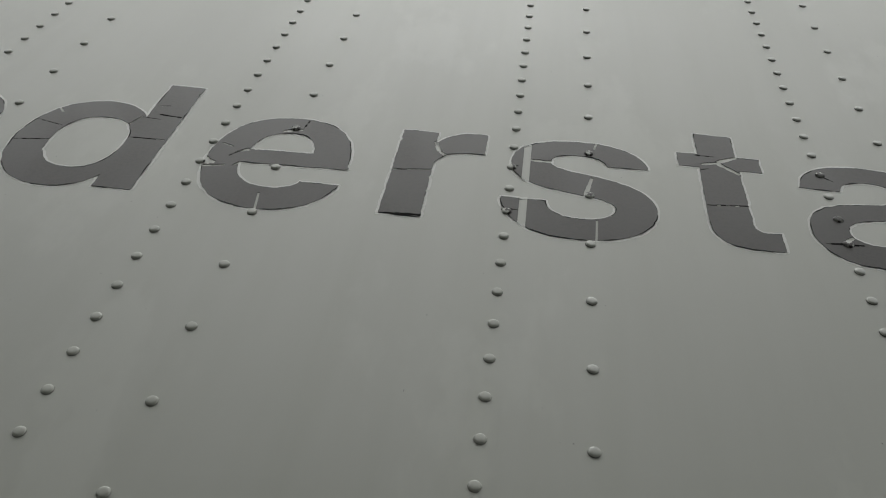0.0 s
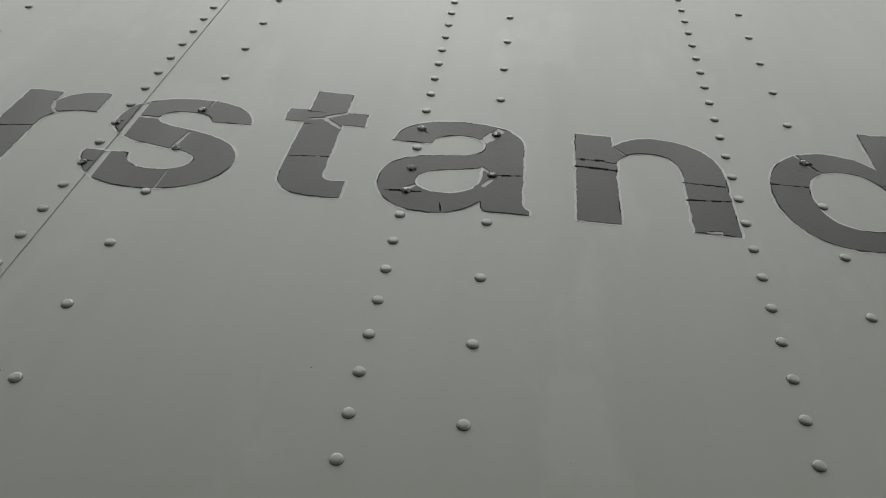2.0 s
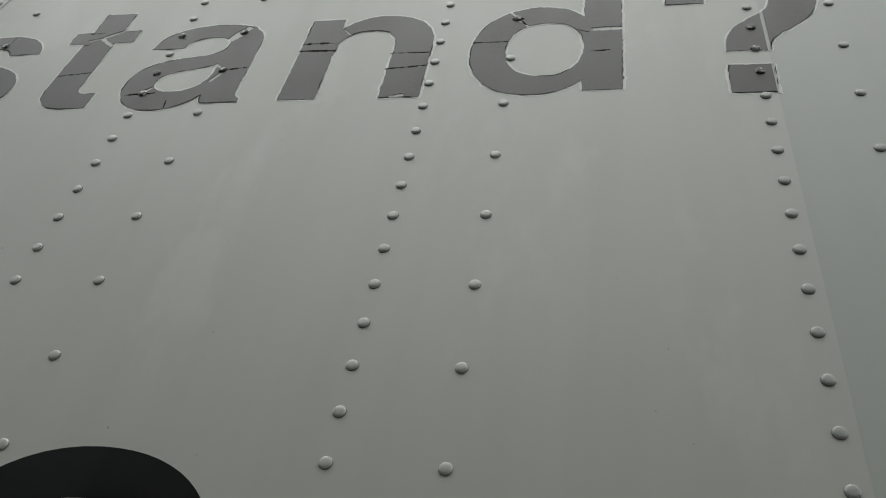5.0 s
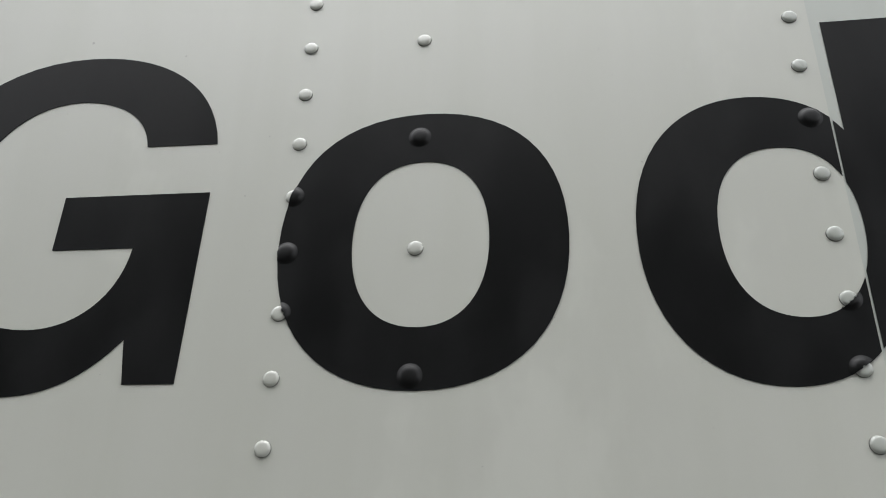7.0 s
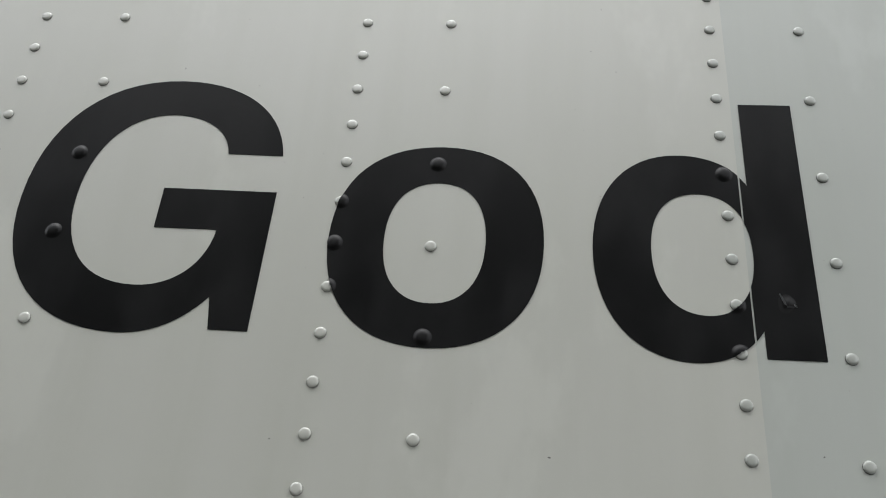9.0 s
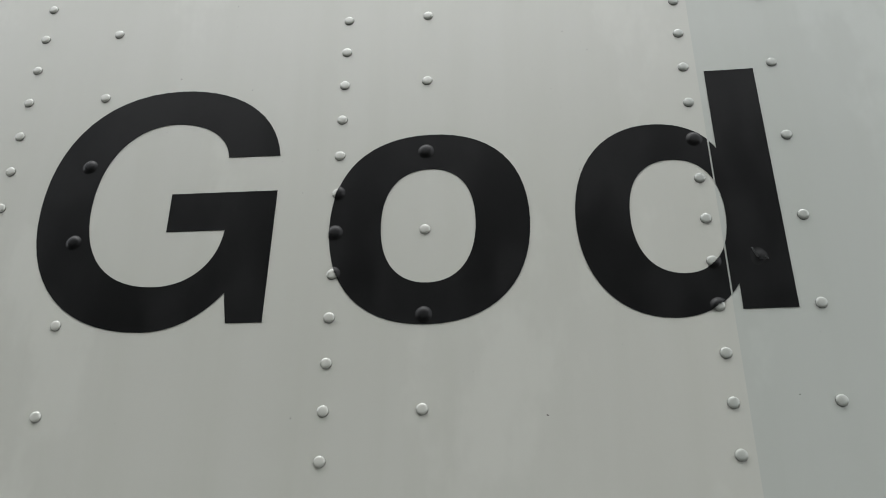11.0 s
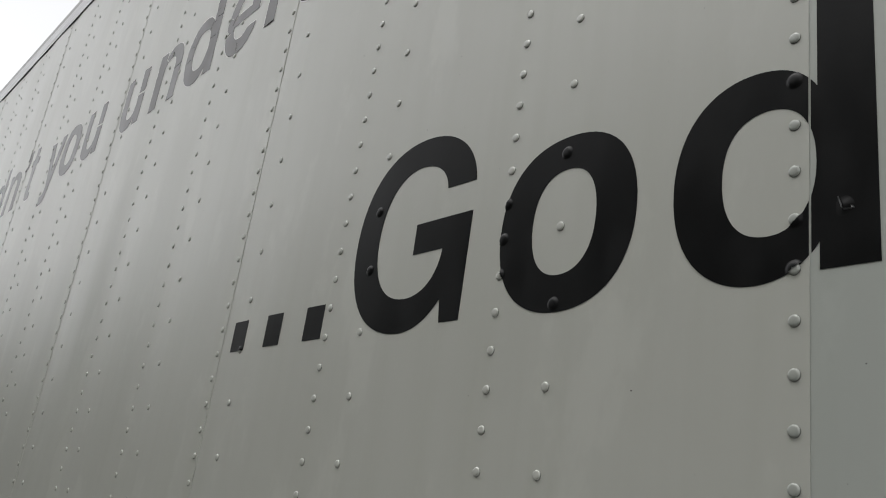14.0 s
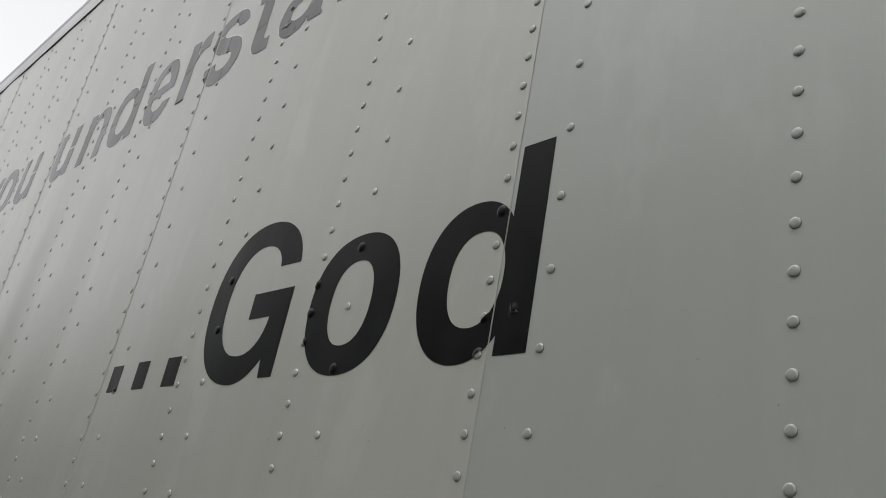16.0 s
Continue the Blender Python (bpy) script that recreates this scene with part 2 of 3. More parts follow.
part("top_rail", rail_profile([(-0.004, 3.283), (-0.006, 3.286), (-0.006, 3.330), (-0.0045, 3.333), (-0.0045, 3.372), (0.02, 3.372), (0.02, 3.283)], 0.026), ALUMINIUM, trailer, "dull extruded aluminium top rail")
part("roof_edge", rail_profile([(-0.0045, 3.372), (-0.0055, 3.378), (-0.0065, 3.396), (-0.003, 3.404), (0.03, 3.406), (0.03, 3.372)], 0.026), DARK_RUBBER, trailer, "grey roof edge trim")
# a thin black strip along the foot of the top rail
part("rail_foot_line", rail_profile([(-0.0055, 3.2785), (-0.0055, 3.283), (0.0, 3.283), (0.0, 3.2785)], 0.026), BLACK_LINE, trailer, "dark line along the foot of the top rail")
part("bottom_rail", rail_profile([(-0.012, 0.94), (-0.014, 1.02), (-0.006, 1.03), (0.03, 1.03), (0.03, 0.94)]), ALUMINIUM, trailer, "dull aluminium bottom rail")
part("body", block((X0 + 0.01, 0.022, 0.95), (X1 - 0.01, 2.5, 3.39)), PAINT, trailer)
part("roof", block((X0, 0.05, 3.39), (X1, 2.5, 3.425), 0.004), ALUMINIUM, trailer)
part("chassis", block((X0 + 0.3, 0.35, 0.0), (X1 - 0.3, 2.15, 0.95), 0.01), UNDER, trailer)


# ---------- letters ----------
# Outlines of a bold grotesque in thousandths of the type size; M, L, C as in drawn paths.
GLYPHS = {
    "G": ["M 701 503 C 682 650 560 741 383 742 C 162 743 23 596 24 355 C 25 122 166 -20 383 -20 C 465 -18 530 15 588 85 L 601 0 L 697 0 L 703 389 L 404 389 L 404 271 L 568 271 C 558 165 485 107 395 107 C 254 107 174 205 174 360 C 174 522 258 625 385 625 C 472 622 541 580 553 503"],
    "o": ["M 305 547 C 480 547 572 440 572 266 C 572 92 480 -19 304 -19 C 128 -19 35 92 35 266 C 35 440 130 547 305 547", "M 304 435 C 382 435 429 375 429 266 C 429 157 382 95 303 95 C 222 95 175 157 175 266 C 175 375 223 435 304 435"],
    "d": ["M 556 -2 L 555 718 L 421 718 L 421 462 C 390 515 335 546 258 546 C 128 546 34 440 34 266 C 34 86 128 -21 262 -21 C 330 -21 385 6 424 66 L 424 -2", "M 298 431 C 378 431 418 365 418 266 C 418 165 375 97 300 97 C 220 97 175 160 175 268 C 175 372 220 431 298 431"],
    "d+": ["M 555 0 L 555 718 L 421 718 L 421 462 C 390 515 335 546 258 546 C 126 543 25 437 25 260 C 25 82 125 -26 260 -26 C 330 -26 385 5 424 66 L 424 0", "M 294 432 C 375 432 418 364 418 265 C 418 163 371 90 294 90 C 203 90 154 154 154 265 C 154 372 206 432 294 432"],
    "d2": ["M 555 0 L 555 718 L 423 718 L 423 462 C 390 515 335 546 258 546 C 130 546 32 440 32 268 C 32 90 130 -15 262 -15 C 330 -15 385 8 426 66 L 426 0", "M 296 433 C 380 433 426 365 426 264 C 426 160 378 91 300 91 C 208 91 157 156 157 267 C 157 374 209 433 296 433"],
    "n": ["M 65 0 L 65 532 L 193 532 L 193 457 C 228 515 285 546 352 546 C 480 546 564 468 564 330 L 564 0 L 424 0 L 424 322 C 424 400 390 440 320 440 C 245 440 200 395 200 310 L 200 0"],
    "i": ["M 66 0 L 66 532 L 206 532 L 206 0", "M 66 602 L 206 602 L 206 722 L 66 722"],
    "u": ["M 564 532 L 564 0 L 436 0 L 436 75 C 401 17 344 -14 277 -14 C 149 -14 65 64 65 202 L 65 532 L 205 532 L 205 210 C 205 132 239 92 309 92 C 384 92 429 137 429 222 L 429 532"],
    "r": ["M 65 0 L 65 532 L 192 532 L 192 450 C 222 512 275 546 335 546 L 372 544 L 372 405 L 330 408 C 250 408 200 372 200 290 L 200 0"],
    "e": ["M 517 227 L 143 227 C 144 135 198 87 285 87 C 330 88 363 104 379 134 L 512 130 C 482 26 405 -38 285 -38 C 112 -38 21 68 19 246 C 15 440 108 551 275 549 C 435 546 522 440 517 227", "M 380 313 C 374 395 340 440 275 440 C 206 440 160 395 153 313"],
    "s": ["M 30 160 L 178 160 C 182 105 220 72 290 72 C 358 72 406 98 405 138 C 405 175 375 190 280 212 C 130 247 52 275 52 385 C 52 487 140 552 275 552 C 420 552 515 492 524 396 L 387 396 C 378 432 345 457 278 457 C 225 457 190 437 190 405 C 190 371 223 357 327 332 C 452 298 533 250 539 151 C 540 35 440 -38 288 -38 C 130 -38 34 40 30 160"],
    "t": ["M 81 450 L 77 140 C 77 33 116 -4 215 -4 C 245 -4 275 -2 297 2 L 297 92 C 240 85 217 92 217 135 L 217 450 L 297 450 L 297 537 L 217 537 L 217 681 L 83 681 L 83 537 L 10 537 L 10 450"],
    "a": ["M 520 0 L 378 0 C 370 15 366 32 365 54 C 325 -3 270 -30 205 -30 C 95 -30 27 36 27 140 C 29 240 85 285 190 303 C 280 318 360 325 360 385 C 360 430 330 450 270 450 C 215 450 180 428 172 383 L 40 383 C 50 490 135 546 272 546 C 420 546 494 490 494 385 L 494 105 C 494 55 500 32 520 18", "M 362 258 C 340 240 310 236 265 226 C 190 212 146 190 146 145 C 146 105 182 82 238 82 C 315 82 362 130 362 205"],
    "y": ["M 10 532 L 155 532 L 278 165 L 396 532 L 539 532 L 340 -45 C 300 -165 250 -214 150 -214 L 72 -207 L 72 -97 C 150 -105 185 -75 200 -25 L 207 0"],
    "'": ["M 69 718 L 209 718 L 209 590 C 209 510 165 460 69 445 L 69 505 C 118 518 138 545 138 582 L 69 582"],
    "?": ["M 60 505 L 190 505 C 196 580 235 615 300 615 C 365 615 405 580 405 520 C 405 470 385 440 325 395 C 262 345 240 305 240 215 L 378 215 C 378 265 395 290 450 330 C 520 382 560 440 560 525 C 560 650 465 727 310 727 C 160 727 66 645 60 505", "M 236 0 L 375 0 L 375 140 L 236 140"],
    ".": ["M 0 0 L 136 0 L 136 144 L 0 144"],
}


def outline(path, steps=14):
    """The points of a drawn path."""
    words, pts, i = path.split(), [], 0
    while i < len(words):
        n = {"M": 2, "L": 2, "C": 6}[words[i]]
        v = [float(w) for w in words[i + 1:i + 1 + n]]
        if n == 2:
            pts.append((v[0], v[1]))
        else:
            (x0, y0) = pts[-1]
            for s in range(1, steps + 1):
                t = s / steps
                a, b, c, d = (1 - t) ** 3, 3 * t * (1 - t) ** 2, 3 * t * t * (1 - t), t ** 3
                pts.append((a * x0 + b * v[0] + c * v[2] + d * v[4], a * y0 + b * v[1] + c * v[3] + d * v[5]))
        i += n + 1
    if math.dist(pts[0], pts[-1]) < 1:
        pts.pop()
    return pts


def inside(loops, x, z):
    hit = False
    for loop in loops:
        for (x0, z0), (x1, z1) in zip(loop, loop[1:] + loop[:1]):
            if (z0 > z) != (z1 > z) and x < x0 + (z - z0) / (z1 - z0) * (x1 - x0):
                hit = not hit
    return hit


def slot(bm, x0, z0, x1, z1, width):
    """Take a straight slot of that width out of a flat mesh."""
    a, b = Vector((x0, 0, z0)), Vector((x1, 0, z1))
    along = (b - a).normalized()
    across = Vector((-along.z, 0, along.x))
    for co, no in ((a - across * width / 2, across), (a + across * width / 2, across), (a, along), (b, along)):
        near = [f for f in bm.faces if min((v.co - (a + b) / 2).length for v in f.verts) < (b - a).length + 0.08]
        geom = set(near)
        for f in near:
            geom.update(f.edges)
            geom.update(f.verts)
        bmesh.ops.bisect_plane(bm, geom=list(geom), dist=1e-7, plane_co=co, plane_no=no)
    gone = []
    for f in bm.faces:
        d = f.calc_center_median() - a
        if 0 < d.dot(along) < (b - a).length and abs(d.dot(across)) < width / 2:
            gone.append(f)
    bmesh.ops.delete(bm, geom=gone, context="FACES")


def torn_line(rng, x0, z0, x1, z1, width):
    """Break a slot into short, uneven stretches."""
    n = max(1, round(math.dist((x0, z0), (x1, z1)) / 0.006))
    nx, nz = -(z1 - z0), x1 - x0
    length = math.hypot(nx, nz) or 1
    pts = []
    for i in range(n + 1):
        off = 0 if i in (0, n) else rng.uniform(-0.0005, 0.0005)
        pts.append((x0 + (x1 - x0) * i / n + nx / length * off, z0 + (z1 - z0) * i / n + nz / length * off))
    for p, q in zip(pts, pts[1:]):
        yield (*p, *q, width * rng.choice((0.45, 0.8, 1.0, 1.2, 1.5)))


def ragged_line(rng, x0, z0, x1, z1, width, taper):
    """A tear of uneven width that narrows by the taper towards its end."""
    if not taper:
        yield x0, z0, x1, z1, width
        for i in range(3):
            a = rng.uniform(0.0, 0.7)
            b = a + rng.uniform(0.15, 0.3)
            yield x0 + (x1 - x0) * a, z0 + (z1 - z0) * a, x0 + (x1 - x0) * b, z0 + (z1 - z0) * b, width * rng.uniform(1.15, 1.4)
        return
    for i in range(5):
        f, off = (i + 1) / 5, rng.uniform(-0.1, 0.1) * width
        yield x0, z0, x0 + (x1 - x0) * f, z0 + (z1 - z0) * f + off, width * (1 - taper * i / 5) * rng.uniform(0.9, 1.1)


def clean_halo(loops, thing, undo):
    """Pale strip round the shrunken film: cleaner paint, with a halo put into its colour."""
    for loop in loops:
        area = sum(a[0] * b[1] - b[0] * a[1] for a, b in zip(loop, loop[1:] + loop[:1]))
        hole = any(other is not loop and inside([other], *loop[0]) for other in loops)
        turn = (1 if area > 0 else -1) * (-1 if hole else 1)
        bm = bmesh.new()
        inner, outer = [], []
        n = len(loop)
        for i, (px, pz) in enumerate(loop):
            (ax, az_), (bx, bz) = loop[i - 2], loop[(i + 2) % n]
            d = math.hypot(bx - ax, bz - az_) or 1.0
            nx, nz = turn * (bz - az_) / d, -turn * (bx - ax) / d
            wide = 0.0032 + 0.0016 * noise.noise((px * 40.0, 0.0, pz * 40.0))
            inner.append(bm.verts.new((px - nx * 0.0006, skin(px) - 0.00022, pz - nz * 0.0006)))
            outer.append(bm.verts.new((px + nx * wide, skin(px + nx * wide) - 0.00018, pz + nz * wide)))
        for i in range(n):
            j = (i + 1) % n
            bm.faces.new((inner[i], inner[j], outer[j], outer[i]))
        bmesh.ops.recalc_face_normals(bm, faces=bm.faces[:])
        bm.transform(undo)
        part("clean_halo", bm, CLEAN_HALO, thing, "pale strip round the film, cleaner paint and a bright halo put into colour")


def dirty_edge(loops, thing, undo):
    """Broken dark lines of dirt that has caught along the film's edge."""
    bm = bmesh.new()
    for loop in loops:
        area = sum(a[0] * b[1] - b[0] * a[1] for a, b in zip(loop, loop[1:] + loop[:1]))
        hole = any(other is not loop and inside([other], *loop[0]) for other in loops)
        turn = (1 if area > 0 else -1) * (-1 if hole else 1)
        n = len(loop)
        rim = []
        for i, (px, pz) in enumerate(loop):
            (ax, az_), (bx, bz) = loop[i - 1], loop[(i + 1) % n]
            d = math.hypot(bx - ax, bz - az_) or 1.0
            nx, nz = turn * (bz - az_) / d, -turn * (bx - ax) / d
            dirt = noise.noise((px * 31.0 + 7.0, 3.0, pz * 31.0)) + 0.5 * noise.noise((px * 90.0, 9.0, pz * 90.0)) - 0.15 * nz
            rim.append((px, pz, nx, nz, max(0.0, min(0.0009, 0.0026 * (dirt - 0.10)))))
        for a, b in zip(rim, rim[1:] + rim[:1]):
            if a[4] + b[4] < 0.0003 or math.dist(a[:2], b[:2]) > 0.012:
                continue
            quad = []
            for (px, pz, nx, nz, w), out in ((a, 1), (b, 1), (b, 0), (a, 0)):
                qx, qz = (px + nx * 0.0005, pz + nz * 0.0005) if out else (px - nx * w, pz - nz * w)
                quad.append(bm.verts.new((qx, skin(qx) - 0.0009, qz)))
            bm.faces.new(quad)
    bmesh.ops.recalc_face_normals(bm, faces=bm.faces[:])
    bm.transform(undo)
    tagged(part("dirty_edge", bm, NEAR_BLACK, thing), "broken dark line of dirt along the film's edge", kind="stuff")


def letter(char, x, z, size, material, label, group, squeeze=1.0, worn=None, seam_gap=0.0, shape="", seed=1):
    """A cut-vinyl letter that lies on the sheets and over their rivets; worn: breaks, as kind, two ends and width in mm."""
    rng = random.Random(seed)
    loops = []
    for path in GLYPHS[shape or char]:
        pts = [(x + px * size * squeeze / 1000, z + pz * size / 1000) for px, pz in outline(path)]
        if worn is not None:
            fine = []
            for p, q in zip(pts, pts[1:] + pts[:1]):
                n = max(1, int(math.dist(p, q) / 0.004))
                for i in range(n):
                    j = 0.0 if i == 0 and math.dist(p, q) > 0.02 else rng.gauss(0, 0.0009 if rng.random() < 0.12 else 0.0002)
                    fine.append((p[0] + (q[0] - p[0]) * i / n + j, p[1] + (q[1] - p[1]) * i / n + rng.gauss(0, 0.0003)))
            pts = []
            for px, pz in fine:
                wx = 0.0009 * noise.noise((px * 75.0, 1.0, pz * 75.0)) + 0.0006 * noise.noise((px * 210.0, 2.0, pz * 210.0))
                wz = 0.0009 * noise.noise((px * 75.0, 5.0, pz * 75.0)) + 0.0006 * noise.noise((px * 210.0, 6.0, pz * 210.0))
                pts.append((px + wx, pz + wz))
        loops.append(pts)
    bm = bmesh.new()
    for loop in loops:
        vs = [bm.verts.new((px, 0, pz)) for px, pz in loop]
        for a, b in zip(vs, vs[1:] + vs[:1]):
            bm.edges.new((a, b))
    bmesh.ops.triangle_fill(bm, use_beauty=True, use_dissolve=False, edges=bm.edges[:])
    thing = new("letter")
    thing.location = (x, skin(x), z)
    tagged(thing, label, "letter", group)
    undo = Matrix.Translation(thing.location).inverted()
    xs = [p[0] for loop in loops for p in loop]
    zs = [p[1] for loop in loops for p in loop]

    # breaks
    for kind, ax, az_, bx, bz, width in (worn or ()):
        ends = (x + ax * size / 1000, z + az_ * size / 1000, x + bx * size / 1000, z + bz * size / 1000)
        dark_strip = bmesh.new()
        if kind == "dark":
            stretches = torn_line(rng, *ends, width / 1000)
        elif kind == "tear" or width >= 4:
            stretches = ragged_line(rng, *ends, width / 1000, 0.85 if kind == "tear" else 0.0)
        else:
            stretches = [(*ends, width / 1000)]
        for x0, z0, x1, z1, w in stretches:
            slot(bm, x0, z0, x1, z1, w)
            if kind == "dark" and (width > 3 or rng.random() > 0.14) and inside(loops, (x0 + x1) / 2, (z0 + z1) / 2):
                d = Vector((x1 - x0, 0, z1 - z0)).normalized() * 0.0005
                n = Vector((-d.z, 0, d.x)).normalized() * (w * 0.52)
                a, b = Vector((x0, 0, z0)) - d, Vector((x1, 0, z1)) + d
                dark_strip.faces.new([dark_strip.verts.new((q.x, skin(q.x) - 0.0005, q.z)) for q in (a - n, b - n, b + n, a + n)])
        if len(dark_strip.faces):
            dark_strip.transform(undo)
            part("crack", dark_strip, NEAR_BLACK, thing)
        else:
            dark_strip.free()
    # where the film crosses a lap it is split along the sheet's edge
    if seam_gap:
        for k in range(FIRST, LAST + 1):
            e = k * SHEET + EDGE
            if min(xs) < e < max(xs):
                slot(bm, e + seam_gap / 2 - 0.0005, min(zs) - 0.01, e + seam_gap / 2 - 0.0005, max(zs) + 0.01, seam_gap)
    # follow the swell of the sheets
    cut = math.floor(min(xs) / 0.04) * 0.04
    while cut < max(xs):
        bmesh.ops.bisect_plane(bm, geom=bm.faces[:] + bm.edges[:] + bm.verts[:], dist=1e-7, plane_co=(cut, 0, 0), plane_no=(1, 0, 0))
        cut += 0.04
    film = 0.0007
    for v in bm.verts:
        v.co.y = skin(v.co.x) - film
    bmesh.ops.recalc_face_normals(bm, faces=bm.faces[:])
    for f in bm.faces:
        if f.normal.y > 0:
            f.normal_flip()
    rim = bmesh.ops.extrude_edge_only(bm, edges=[e for e in bm.edges if e.is_boundary])
    for v in (g for g in rim["geom"] if isinstance(g, bmesh.types.BMVert)):
        v.co.y += film * 0.9

    # pieces of film that have come apart
    left, pieces = set(bm.faces), []
    while left:
        stack, seen = [left.pop()], []
        while stack:
            f = stack.pop()
            seen.append(f)
            for e in f.edges:
                for g in e.link_faces:
                    if g in left:
                        left.discard(g)
                        stack.append(g)
        pieces.append(seen)
    pieces = [p for p in pieces if sum(f.calc_area() for f in p) > 6e-6]
    pieces.sort(key=lambda p: -sum(f.calc_area() for f in p))
    for i, faces in enumerate(pieces):
        one, made = bmesh.new(), {}
        for f in faces:
            vs = []
            for v in f.verts:
                if v not in made:
                    made[v] = one.verts.new(v.co)
                vs.append(made[v])
            one.faces.new(vs)
        one.transform(undo)
        part("film_piece" if len(pieces) > 1 else "film", one, material, thing)
    bm.free()

    # the film over the rivets under it
    def covered(c):
        if worn is not None and noise.noise((c.x * 190.0, 0.0, c.z * 190.0)) > 0.05:
            return False
        return inside(loops, c.x, c.z)

    for k in range(sheet_of(min(xs)), sheet_of(max(xs)) + 1):
        for rx, rz in rivet_places(k):
            if min(xs) - 0.01 < rx < max(xs) + 0.01 and min(zs) - 0.01 < rz < max(zs) + 0.01:
                one = bmesh.new()
                dome(one, rx, skin(rx, k), rz, 36, 0.0003, covered, TENT if worn is None else RIVET)
                if len(one.faces):
                    one.transform(undo)
                    part("rivet_cover", one, STRETCHED if worn is None else material, thing)
                else:
                    one.free()
    if worn is not None:
        clean_halo(loops, thing, undo)
        dirty_edge(loops, thing, undo)
    return thing


BREAKS = {
    "d": [("dark", 30, 228, 155, 247, 2), ("dark", 49, 374, 153, 344, 1.2), ("gap", 84, 468, 111, 438, 3), ("dark", 461, 490, 547, 481, 2.4), ("dark", 430, 550, 475, 559, 1.2), ("dark", 407, 458, 477, 454, 1.4), ("dark", 416, 314, 546, 319, 2), ("gap", 378, 393, 405, 466, 2.2)],
    "e": [("gap", 2, 180, 98, 200, 4), ("gap", 45, 340, 86, 323, 2.5), ("dark", 93, 259, 129, 303, 2.0), ("gap", 236, 452, 303, 470, 5), ("dark", 303, 479, 312, 535, 1.8), ("gap", 278, -45, 263, 52, 3), ("tear", -12, 226, 60, 214, 24), ("tear", 150, 312, 110, 288, 8), ("tear", 150, 226, 126, 204, 7)],
    "r": [("gap", 190, 470, 211, 403, 5), ("gap", 211, 403, 247, 371, 5), ("dark", 69, 3, 201, 9, 4), ("dark", 66, 262, 116, 267, 2.2), ("gap", 115, 270, 207, 282, 2.2)],
    "s": [("gap", 116, 405, 211, 400, 5), ("gap", 355, 573, 340, 507, 3), ("gap", 331, 319, 304, 188, 4.5), ("gap", 344, 72, 340, -44, 2.6), ("dark", 49, 358, 78, 356, 2), ("dark", 39, 85, 91, 90, 3)],
    "t": [("gap", 90, 470, 146, 487, 4.5), ("gap", 146, 491, 220, 537, 6), ("gap", 144, 487, 218, 424, 6), ("dark", 82, 216, 217, 232, 2), ("dark", 75, 528, 141, 527, 2.5), ("dark", 74, 431, 112, 443, 2)],
    "a": [("gap", 349, 419, 411, 515, 13), ("gap", 354, 255, 396, 212, 4), ("gap", 365, 137, 404, 204, 5), ("dark", 393, 208, 487, 219, 2.6), ("dark", 57, 71, 176, 79, 2.6), ("gap", 121, 87, 153, 116, 5), ("dark", 97, 73, 158, 76, 4.2), ("dark", 240, 27, 247, -19, 1.6), ("dark", 110, 481, 162, 441, 1.6)],
    "n": [("dark", 63, 359, 163, 363, 3.6), ("gap", 162, 356, 212, 350, 2.5), ("dark", 62, 313, 204, 307, 3.6), ("gap", 203, 459, 244, 407, 3), ("dark", 418, 278, 559, 276, 2.2), ("dark", 417, 175, 562, 191, 2.6), ("gap", 461, 0, 511, 12, 8), ("gap", 61, -39, 158, -14, 3)],
    "d2": [("dark", 36, 322, 176, 319, 2.2), ("gap", 449, 374, 557, 376, 7), ("dark", 448, 231, 516, 235, 2.4), ("gap", 154, 528, 177, 491, 4), ("dark", 173, 491, 205, 467, 4), ("gap", 176, 467, 204, 447, 4), ("dark", 201, 455, 230, 408, 2.4), ("dark", 399, 375, 442, 358, 1.8)],
}

BIG, SMALL = 0.4185, 0.381
BASE_BIG, BASE_SMALL = 1.4955, 2.3325
letters = {}
for i, (c, x) in enumerate((("G", -0.7714), ("o", -0.4278), ("d", -0.1532))):
    letters[c] = letter(c, x, BASE_BIG, BIG, BLACK, "glossy black vinyl letter %s on the white trailer side" % c, "black lettering", seam_gap=0.0022)
for x in (-1.1630, -1.0255, -0.8870):
    letter(".", x, 1.4975, BIG, BLACK, "square black vinyl full stop on the trailer side", "black lettering")
LINE = [("d", -4.535, "m"), ("i", -4.290, "m"), ("d", -4.182, "m"), ("n", -3.920, "m"), ("'", -3.685, "m"), ("t", -3.565, "m"), ("y", -3.275, "m"), ("o", -3.078, "m"), ("u", -2.822, "u"), ("u", -2.427, "u"), ("n", -2.151, "v"),
        ("d", -1.8985, "d"), ("e", -1.6285, "e"), ("r", -1.3988, "r"), ("s", -1.2404, "s"), ("t", -1.0028, "t"), ("a", -0.861, "a"), ("n", -0.6308, "n"), ("d", -0.373, "d2")]
BREAKS["m"] = []
BREAKS["u"] = [("gap", 425, 300, 570, 290, 7)]
BREAKS["v"] = [("gap", 185, 470, 240, 430, 4), ("dark", 420, 300, 570, 312, 3)]
for i, (c, x, key) in enumerate(LINE):
    letter(c, x, BASE_SMALL, SMALL, FADED, "cracked, weathered grey vinyl %s on the trailer side" % ("apostrophe" if c == "'" else "letter " + c), "weathered lettering", worn=BREAKS[key], seam_gap=0.010 if c == "s" else 0.004, shape={"d": "d+", "d2": "d2"}.get(key, ""), seed=17 + i)
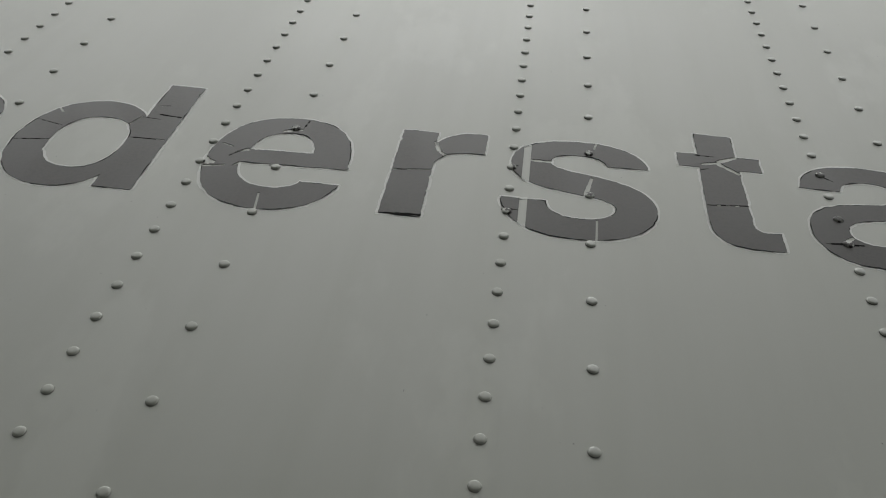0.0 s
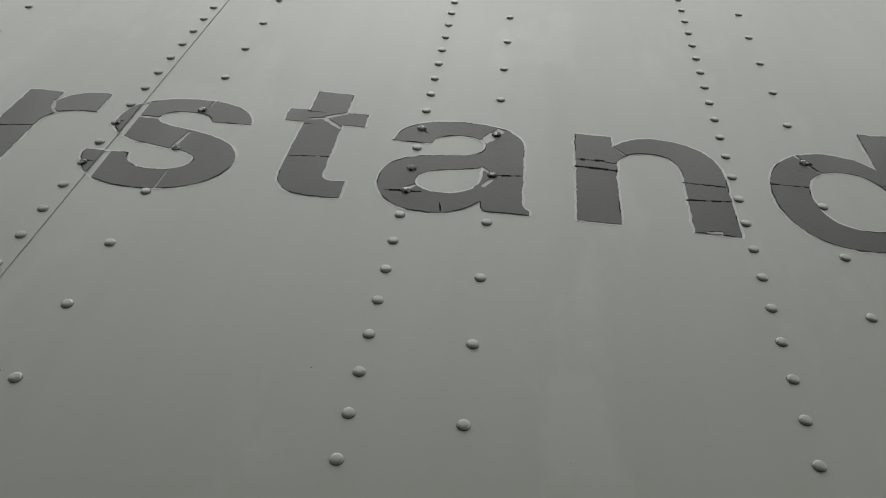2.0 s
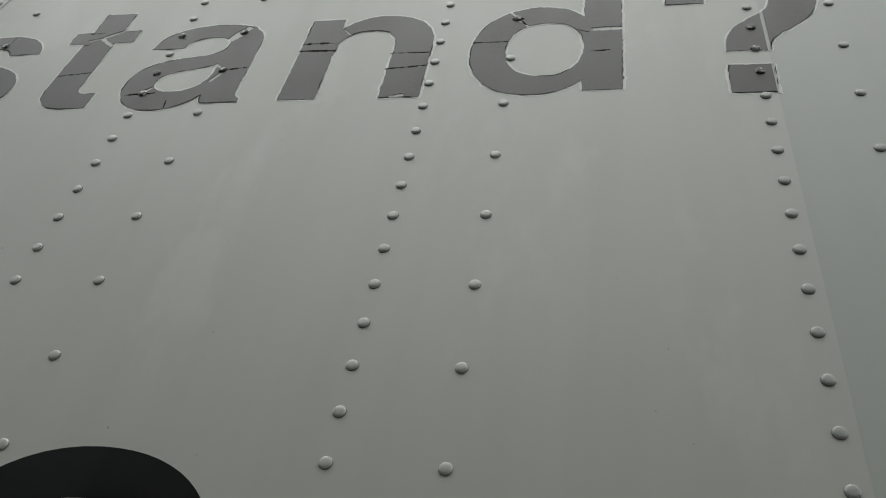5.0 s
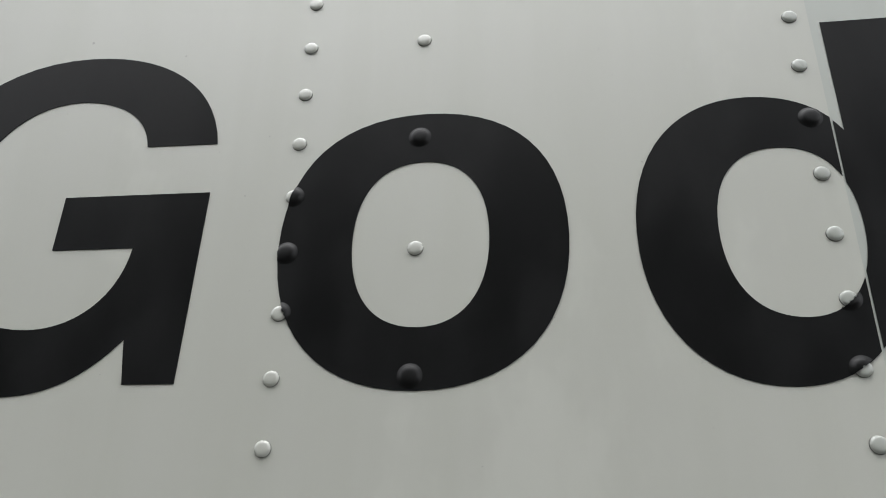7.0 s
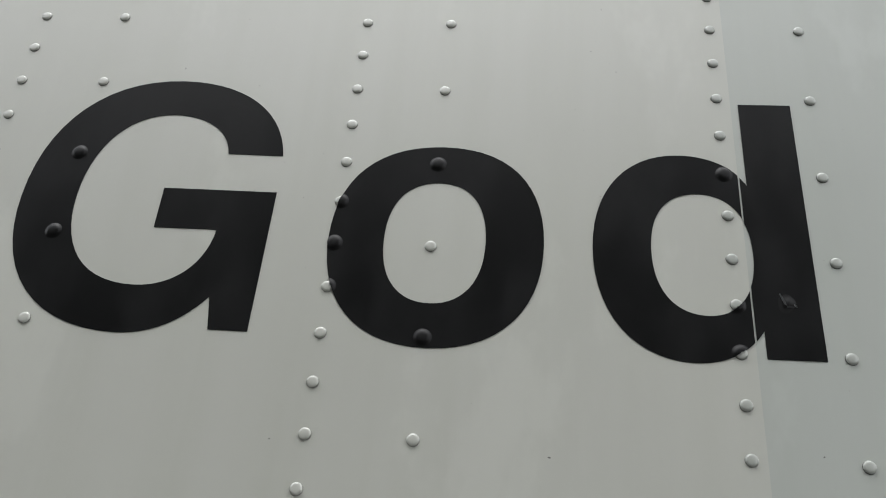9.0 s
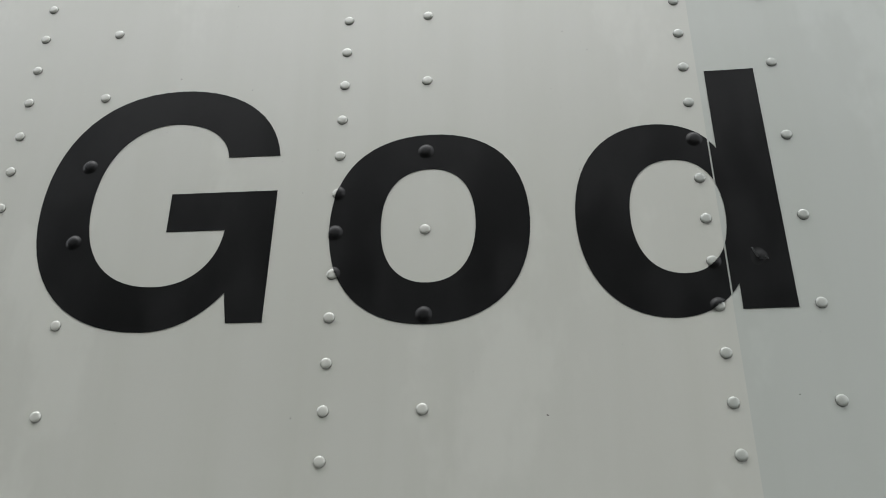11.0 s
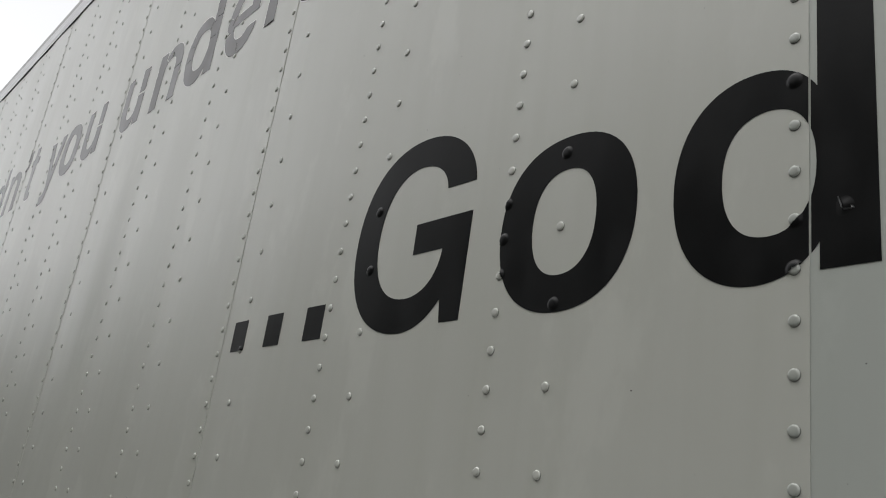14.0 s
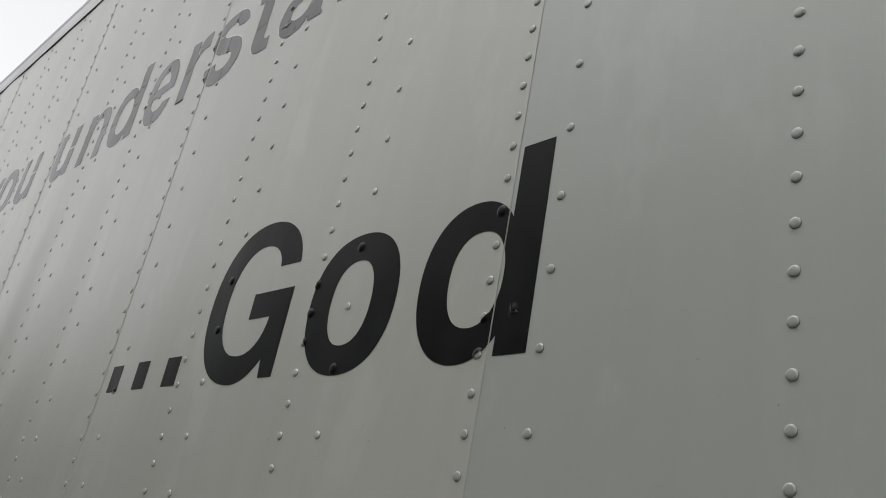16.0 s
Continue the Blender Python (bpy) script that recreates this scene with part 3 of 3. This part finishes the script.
letter("?", -0.1275, 2.3185, 0.421, FADED, "cracked, weathered grey vinyl question mark on the trailer side", "weathered lettering", squeeze=0.919, worn=[], seam_gap=0.005, seed=50)

# a blister in the film of the big d, its highlights coloured into pale flaps
blister = bmesh.new()
rings = []
for r, h in ((0.0105, 0.0007), (0.0080, 0.0008), (0.0058, 0.0011), (0.0040, 0.0015), (0.0022, 0.0018), (0.0010, 0.0019)):
    rings.append([blister.verts.new((0.0495 + r * (1.0 + 0.10 * math.cos(3 * a)) * math.cos(a), skin(0.0495) - h, 1.5535 + r * (1.0 + 0.12 * math.sin(2 * a)) * math.sin(a)))
                  for a in (2 * math.pi * i / 24 for i in range(24))])
for a, b in zip(rings, rings[1:]):
    for i in range(24):
        blister.faces.new((a[i], a[(i + 1) % 24], b[(i + 1) % 24], b[i]))
blister.faces.new(rings[-1])
blister.transform(Matrix.Translation(letters["d"].location).inverted())
part("blister", blister, STRETCHED, letters["d"], "raised blister in the film", True)
for corners in (((-0.0078, 0.0098, 0.0016), (-0.0066, 0.0104, 0.0018), (-0.0030, 0.0012, 0.0034), (-0.0022, -0.0034, 0.0036), (-0.0042, -0.0016, 0.0026), (-0.0060, 0.0040, 0.0018)),
                ((0.0046, -0.0010, 0.0026), (0.0076, -0.0018, 0.0024), (0.0084, -0.0046, 0.0018), (0.0058, -0.0040, 0.0030)),
                ((-0.0022, -0.0034, 0.0036), (0.0058, -0.0040, 0.0030), (0.0056, -0.0052, 0.0022), (-0.0016, -0.0050, 0.0024))):
    flap = bmesh.new()
    flap.faces.new([flap.verts.new((0.0495 + a, skin(0.0495) - h, 1.5535 + b)) for a, b, h in corners])
    bmesh.ops.solidify(flap, geom=flap.faces[:], thickness=0.0003)
    bmesh.ops.recalc_face_normals(flap, faces=flap.faces[:])
    flap.transform(Matrix.Translation(letters["d"].location).inverted())
    part("glint_flap", flap, GLINT, letters["d"], "pale flap with the blister's highlight as its colour")

# a few specks of dirt on the paint
for x, z, r in ((-0.8578, 2.0559, 0.0011), (-1.1361, 2.0135, 0.0010), (0.0640, 1.4037, 0.0010), (0.3944, 1.4201, 0.0010), (-0.4390, 1.3902, 0.0011), (-0.1799, 1.3879, 0.0012)):
    speck = bmesh.new()
    speck.faces.new([speck.verts.new((x + r * math.cos(a) * (1.0 + 0.5 * math.sin(2 * a + 90 * x)), skin(x) - 0.0004, z + 0.7 * r * math.sin(a)))
                     for a in (2 * math.pi * i / 9 for i in range(9))])
    part("dirt_speck", speck, SPECK, panels[sheet_of(x)])

# ---------- ground ----------
bm = bmesh.new()
bmesh.ops.create_grid(bm, x_segments=2, y_segments=2, size=1500)
ground = part("ground", bm, ASPHALT)
tagged(ground, "dark grey asphalt yard under the trailer", "ground", kind="structure")

# ---------- unseen wall, added to darken low reflections ---
wall = part("unseen_wall", block((-260.0, -7.4, 0.0), (4.0, -7.0, 6.7), 0.02), UNSEEN)
tagged(wall, "plain dull grey-green unseen wall added to shape the reflections", "wall", kind="structure")

# ---------- rivets ----------
for k in range(FIRST, LAST + 1):
    if -4 <= k <= 0:
        for x, z in rivet_places(k):
            r = new("rivet", far_rivet_mesh if k < -1 else rivet_mesh if x < -0.05 else shaded_rivet_mesh)
            r.parent = panels[k]
            r.location = (x, skin(x, k), z)
            r.rotation_euler = (0, random.uniform(0, 6.28), 0)
    else:
        bm = bmesh.new()
        for x, z in rivet_places(k):
            dome(bm, x, skin(x, k), z, 8)
        rest = part("rivets", bm, PAINT if k < 0 else SHADED_RIVET_PAINT, panels[k])
        rest.data.materials.append(FAR_RIVET_SHADE if k < 0 else RIVET_SHADE)
        tagged(rest, kind="stuff")
